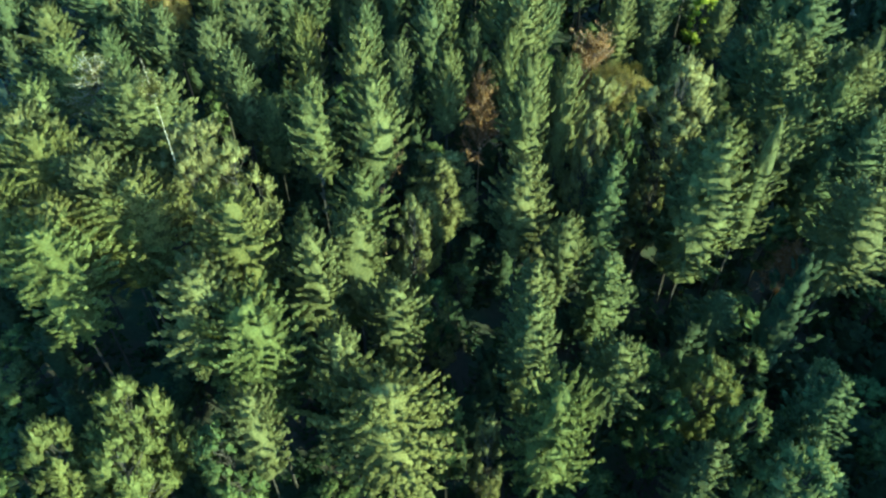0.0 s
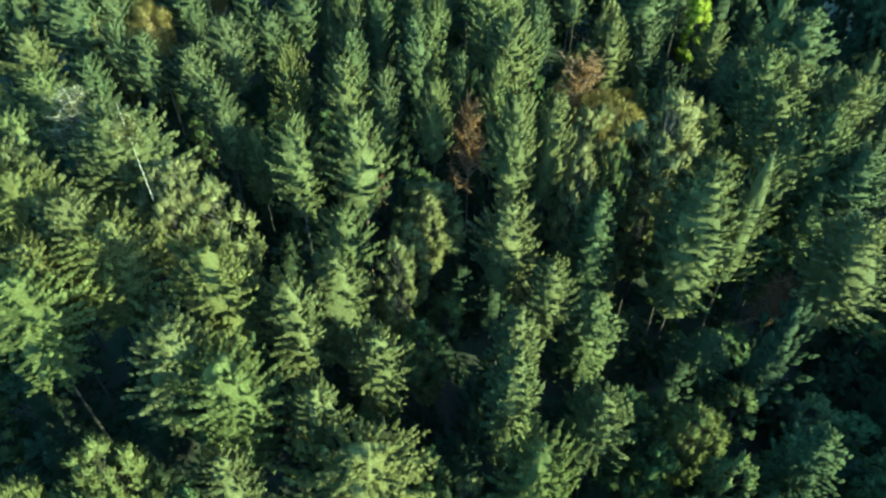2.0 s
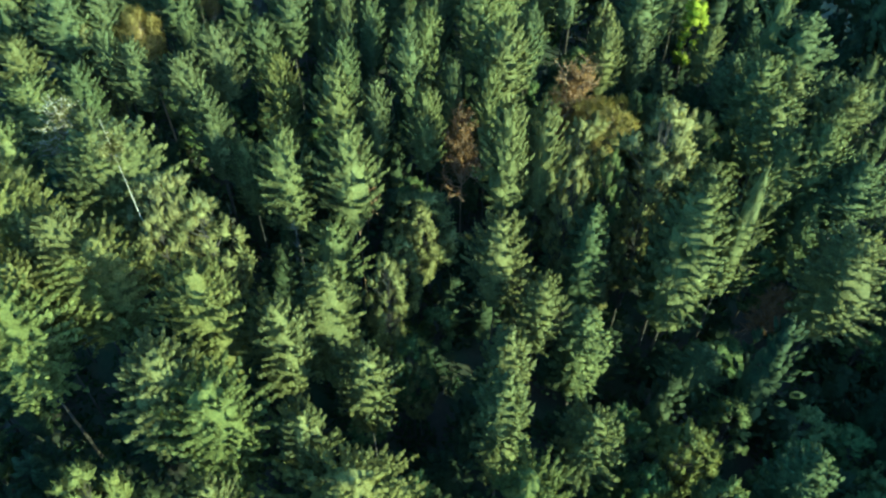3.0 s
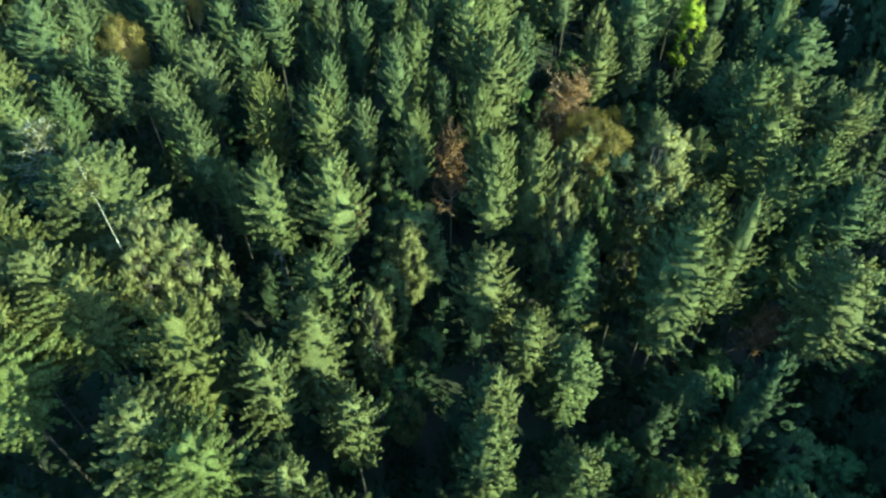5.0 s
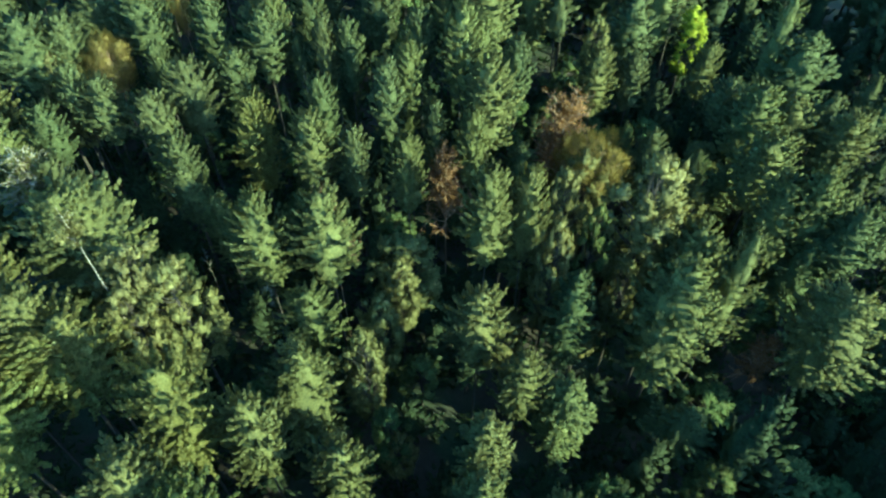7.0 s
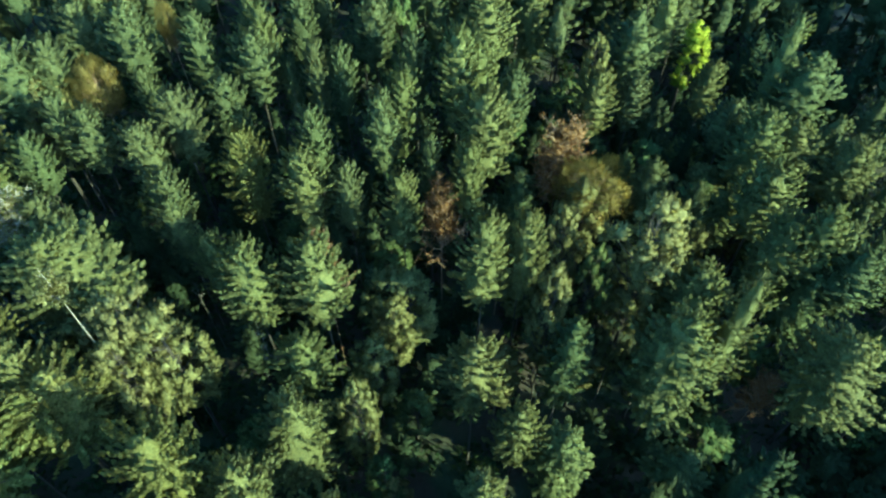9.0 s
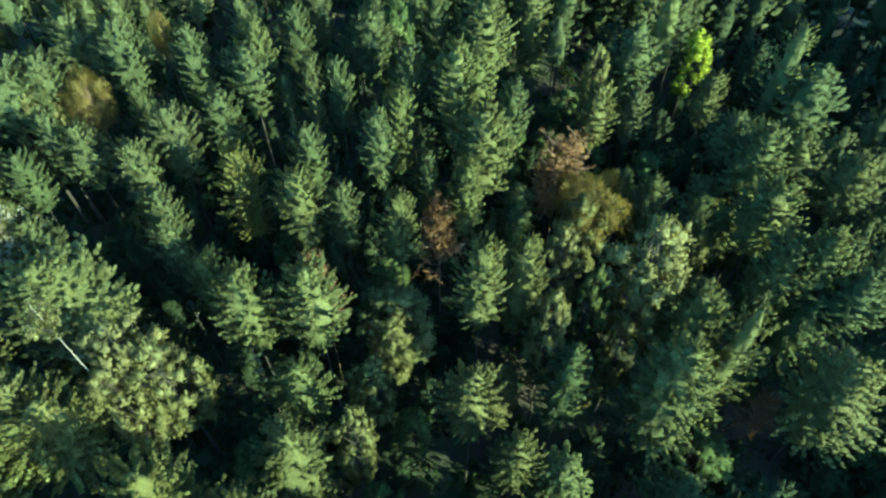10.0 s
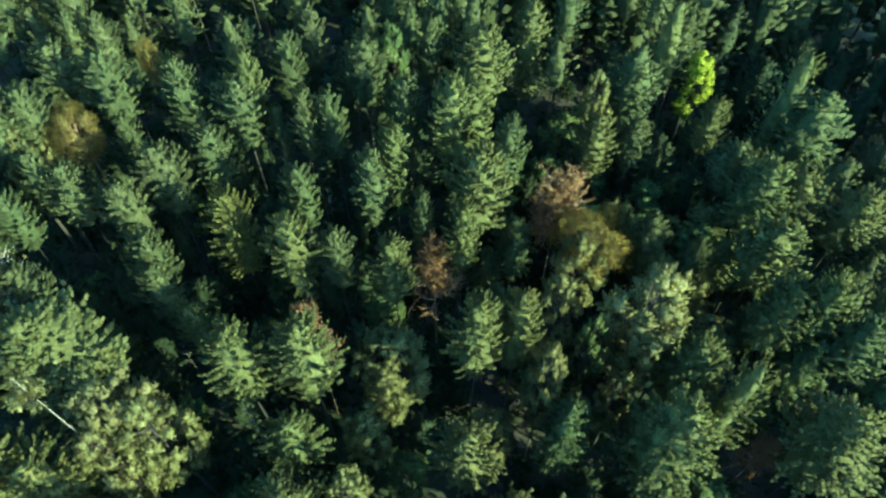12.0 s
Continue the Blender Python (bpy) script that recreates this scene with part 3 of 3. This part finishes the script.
tree("grey", 15.7, 63.6, 25.5, 2.2)
tree("spruce", -32.8, 64.4, 25.6, 2.6)
tree("snag", -35.4, 64.4, 28.4, 3.3)
tree("spruce", -21.0, 65.0, 24.7, 2.1)
tree("fir", 0.4, 66.8, 26.0, 2.0)
tree("spruce", -4.7, 67.5, 26.6, 2.0)
tree("fir", -8.7, 67.7, 28.0, 2.4)
tree("spruce", -22.3, 68.2, 25.1, 2.4)
tree("rust", 4.3, 69.6, 22.0, 2.9)
tree("spruce", 30.3, 70.1, 20.5, 1.6)
tree("fir", 7.0, 70.4, 26.1, 1.9)
tree("fir", 38.0, 70.4, 22.2, 3.4)
tree("cedar", -14.9, 71.0, 27.3, 2.3)
tree("spruce", 12.2, 71.2, 19.6, 1.9)
tree("spruce", 3.2, 71.9, 25.9, 1.5)
tree("spruce", 26.2, 72.7, 21.0, 2.0)
tree("orange", 20.6, 73.1, 19.7, 3.5)
tree("grey", 19.2, 71.4, 19.6, 3.3)
tree("spruce", -26.0, 73.9, 25.4, 3.0)
tree("spruce", -1.6, 73.9, 29.4, 2.3)
tree("spruce", -8.6, 74.5, 27.0, 2.1)
tree("spruce", 23.8, 74.8, 20.0, 1.3)
tree("fir", 8.7, 74.9, 28.6, 2.9)
tree("fir", 48.5, 75.5, 20.4, 3.3)
tree("spruce", -31.6, 75.6, 26.0, 2.7)
tree("spruce", -34.4, 76.4, 27.0, 2.1)
tree("spruce", -22.6, 77.0, 27.1, 3.0)
tree("fir", 38.7, 77.8, 22.4, 3.5)
tree("fir", 43.0, 78.1, 20.3, 3.3)
tree("fir", 0.3, 78.2, 28.1, 2.0)
tree("rust", 17.7, 78.2, 22.2, 4.1)
tree("spruce", 11.8, 79.3, 28.0, 2.2)
tree("spruce", -18.5, 80.5, 25.8, 2.7)
tree("grey", -38.8, 81.8, 24.6, 2.9)
tree("spruce", -40.9, 82.1, 28.4, 4.0)
tree("spruce", -27.8, 83.3, 24.5, 1.8)
tree("fir", 6.1, 83.5, 29.1, 2.7)
tree("spruce", -8.9, 83.6, 27.7, 1.8)
tree("spruce", 37.8, 83.6, 18.9, 3.0)
tree("spruce", -6.4, 83.7, 27.3, 2.0)
tree("orange", -33.5, 84.0, 24.8, 2.5)
tree("spruce", -37.7, 84.4, 27.6, 3.0)
tree("spruce", 1.4, 85.1, 27.8, 2.3)
tree("spruce", -12.3, 85.2, 24.2, 1.4)
tree("spruce", -16.0, 85.6, 27.4, 3.1)
tree("spruce", -22.1, 86.9, 29.0, 2.4)
tree("fir", 8.3, 87.1, 24.9, 2.9)
tree("fir", -15.2, 88.0, 28.7, 2.0)
tree("spruce", -30.1, 88.1, 28.9, 3.3)
tree("blue", 47.5, 88.2, 22.0, 4.5)
tree("spiky", 44.8, 90.7, 25.8, 3.8)
tree("spruce", -36.8, 91.4, 27.0, 3.5)
tree("spruce", -3.2, 91.5, 27.5, 2.8)
tree("spruce", -11.6, 92.1, 27.4, 2.3)
tree("grey", 23.1, 93.3, 21.2, 2.1)
tree("spruce", -33.2, 96.2, 27.0, 2.1)
tree("spruce", -36.1, 95.9, 27.5, 1.9)
tree("orange", -28.4, 95.7, 24.0, 1.1)
tree("blue", 27.9, 94.5, 23.2, 3.3)
tree("fir", 9.5, 94.5, 25.9, 3.4)
tree("leaf", -0.4, 95.6, 26.2, 2.3)
tree("spruce", 3.9, 96.3, 26.0, 1.8)
tree("spruce", -9.7, 97.1, 27.0, 2.2)
tree("yellow", 37.0, 99.1, 18.9, 2.1)
tree("spire", 15.8, 99.8, 25.4, 2.4)
tree("spiky", 33.2, 101.2, 24.2, 3.6)
tree("fir", 22.1, 85.2, 22.2, 2.2)
tree("spruce", 26.5, 85.8, 20.9, 2.3)
tree("fir", 36.8, 90.4, 18.8, 2.0)
tree("grey", 0.6, 61.5, 17.0, 4.0)
tree("fir", -41.5, 70.5, 24.6, 3.2)
tree("fir", -45.5, 77.5, 25.0, 3.2)
tree("fir", -41.0, 62.5, 25.2, 3.0)
tree("cedar", -35.3, 51.0, 27.6, 3.6)
tree("fir", -44.5, 57.0, 25.5, 3.2)
tree("cedar", -38.0, 45.5, 25.5, 3.4)
tree("pole", -11.4, 53.2, 23.6, 0.9)
tree("pole", -20.6, 62.4, 16.6, 0.7)
tree("pole", -7.3, 79.6, 19.0, 0.7)
tree("pole", -11.1, 81.0, 24.4, 0.8)
tree("grey", 21.5, 56.8, 19.8, 1.8)
tree("blue", 40.2, 60.3, 19.0, 3.0)
tree("rust", -6.7, 60.6, 26.2, 2.2)
tree("spruce", -37.0, 73.0, 24.9, 2.4)

# ---- lower trees that fill the stand between those, and the forest round about ----
fill = random.Random(8)
# small glades with nothing but undergrowth in them
GLADES = [(-17, 50), (-20, 53), (-15, 55), (-18, 58), (-19, 46), (-22, 48), (-3, 56), (-4, 59), (-38, 77), (-42, 83), (-16, 68), (-19, 73), (34, 51), (37, 55), (19, 43), (24, 43), (26, 46), (1, 45), (4, 44), (31, 47), (10, 59), (10, 63), (4, 48), (2, 39), (4, 29), (4, 33), (23, 48), (-12, 33), (-14, 37), (21, 45), (-20, 69), (-36, 34), (-41, 39), (32, 39), (36, 44), (26, 40), (-6, 64)]


def free(x, y, r, share):
    return all((x - a) ** 2 + (y - b) ** 2 > (share * (r + c)) ** 2 for a, b, c in PLACED)


far_trees = []
# trees that stand clear: nothing tall close in front, nor sunward beyond y = 95
CLEAR = [(a, b) for a, b, kind_of in STANDING if kind_of in ("yellow", "orange", "rust")]
for _ in range(20000):
    x, y = fill.uniform(-75, 108), fill.uniform(-18, 138)
    seen = -46 < x < 54 and 18 < y < 104
    if x < -(30 + 0.36 * y) or x > 66 + 0.3 * y:
        continue
    if any((abs(x - a) < 3.6 and -10 < y - b < 2) or (b > 95 and 0 < 0.91 * (x - a) - 0.41 * (y - b) < 24 and abs(0.41 * (x - a) + 0.91 * (y - b)) < 3.8) for a, b in CLEAR):
        if free(x, y, 1.9, 0.6):
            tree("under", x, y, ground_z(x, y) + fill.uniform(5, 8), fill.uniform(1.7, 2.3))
        continue
    r = fill.uniform(2.0, 2.9)
    if not free(x, y, r, (0.66 if y < 62 else 0.58) if seen else 0.82):
        continue
    if (94 < y < 113 and abs(x - 5) < 60) or (40 < y < 113 and not seen and abs(x - 5) < 60) or (62 < y < 113 and 43 < x < 65):
        if free(x, y, 2.7, 0.7):
            if y > 90 and (x > 38 or fill.random() < 0.3):
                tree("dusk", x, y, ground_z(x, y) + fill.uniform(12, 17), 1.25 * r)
            else:
                # Random outer trees, lower beyond x = 43 to let the sun in.
                tree("outer", x, y, 24.5 - 0.06 * x - (4 if x > 43 else 0) + fill.uniform(-3, 2.5), fill.uniform(2.3, 3.1))
    elif not seen:
        # Unseen trees on the sun side: height set by the shade they should cast.
        tall = (8 if y < 28 else -1 if y < 48 else 2) if x > 50 or (y < 14 and x > 36) else (-3 if y < 19 else 0)
        far_trees.append((x, y, 23 - 0.06 * x + fill.uniform(-3, 3) + tall, r * 1.35))
        PLACED.append((x, y, r * 1.35))
    elif 8 < x < 40 and 54 < y < 82 and min((x - a) ** 2 + (y - b) ** 2 for a, b in GLADES) > 2.6 ** 2:
        tree(fill.choice(("blue", "spire", "leaf", "grey")), x, y, ground_z(x, y) + fill.uniform(13, 17), r)
    elif min((x - a) ** 2 + (y - b) ** 2 for a, b in GLADES) > 2.6 ** 2:
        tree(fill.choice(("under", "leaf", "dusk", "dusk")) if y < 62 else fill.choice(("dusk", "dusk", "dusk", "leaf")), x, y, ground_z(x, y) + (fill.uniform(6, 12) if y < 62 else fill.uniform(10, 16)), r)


# ---- the forest beyond the trees above; its unseen sun side is added for shade ----
def far_woods(rows):
    """Firs on all sides, joined into one mesh: x, y, height of the tip, radius."""
    leaf, wood = Foliage(9), Wood()
    shapes = []
    for trunk, crown in ROUGH:
        c, k, f = (np.empty(len(crown.vertices) * 3), np.empty(len(crown.loops) * 3), np.empty(len(crown.loops), dtype=np.int32))
        crown.vertices.foreach_get("co", c)
        crown.corner_normals.foreach_get("vector", k)
        crown.loops.foreach_get("vertex_index", f)
        at = np.zeros_like(c).reshape(-1, 3)
        at[f] = k.reshape(-1, 3)
        shapes.append((c.reshape(-1, 3), at, f.reshape(-1, 3)))
    for i, (x, y, top, r) in enumerate(rows):
        z = ground_z(x, y)
        c, k, f = shapes[i % 2]
        a = i * 2.39996
        turn = np.array(((math.cos(a), -math.sin(a), 0), (math.sin(a), math.cos(a), 0), (0, 0, 1)))
        leaf.hull(((c @ turn.T) * np.array((r / 3.0, r / 3.0, (top - z) / 24)) + np.array((x, y, z)))[None], (k @ turn.T)[None], f)
        wood.tube([(x, y, z - 0.3), (x + 0.1, y, z + (top - z) * 0.5), (x, y, top - 0.5)], 0.26, 0.04, 6)
    m = leaf.mesh("far_woods", M_SPRUCE)
    w = wood.mesh("far_trunks", M_BARK)
    return m, w


crowns, stems = far_woods(far_trees)
woods = tagged(new("far_woods", crowns), "dense dark green fir forest round about, partly added to cast shade", "forest", kind="stuff")
new("trunk", stems).parent = woods


# ---- undergrowth: ferns, brambles and saplings, added to keep the gaps between crowns dark ----
def undergrowth():
    leaf = Foliage(77)
    rng = leaf.rng
    n = 3000
    cx, cy = rng.uniform(-58, 66, n), rng.uniform(-20, 140, n)
    for x, y in zip(cx, cy):
        k, r, tall = int(rng.integers(28, 60)), rng.uniform(0.9, 2.2), rng.uniform(0.5, 2.4)
        v = unit(rng.normal(0, 1, (k, 3)))
        v[:, 2] = np.abs(v[:, 2])
        foot = np.array((x, y, ground_z(x, y) - 0.05)) + v * np.array((r, r, tall)) * (rng.uniform(0.2, 1, k) ** 0.5)[:, None]
        leaf.add(foot, v + rng.normal(0, 0.5, (k, 3)), rng.uniform(0.4, 0.9, k), rng.uniform(0.25, 0.5, k), 1.5, round_share=0.5)
    return leaf.mesh("undergrowth", M_SHRUB)


tagged(new("undergrowth", undergrowth()), "dark green ferns and brambles added to keep the gaps dark", "undergrowth", kind="stuff")
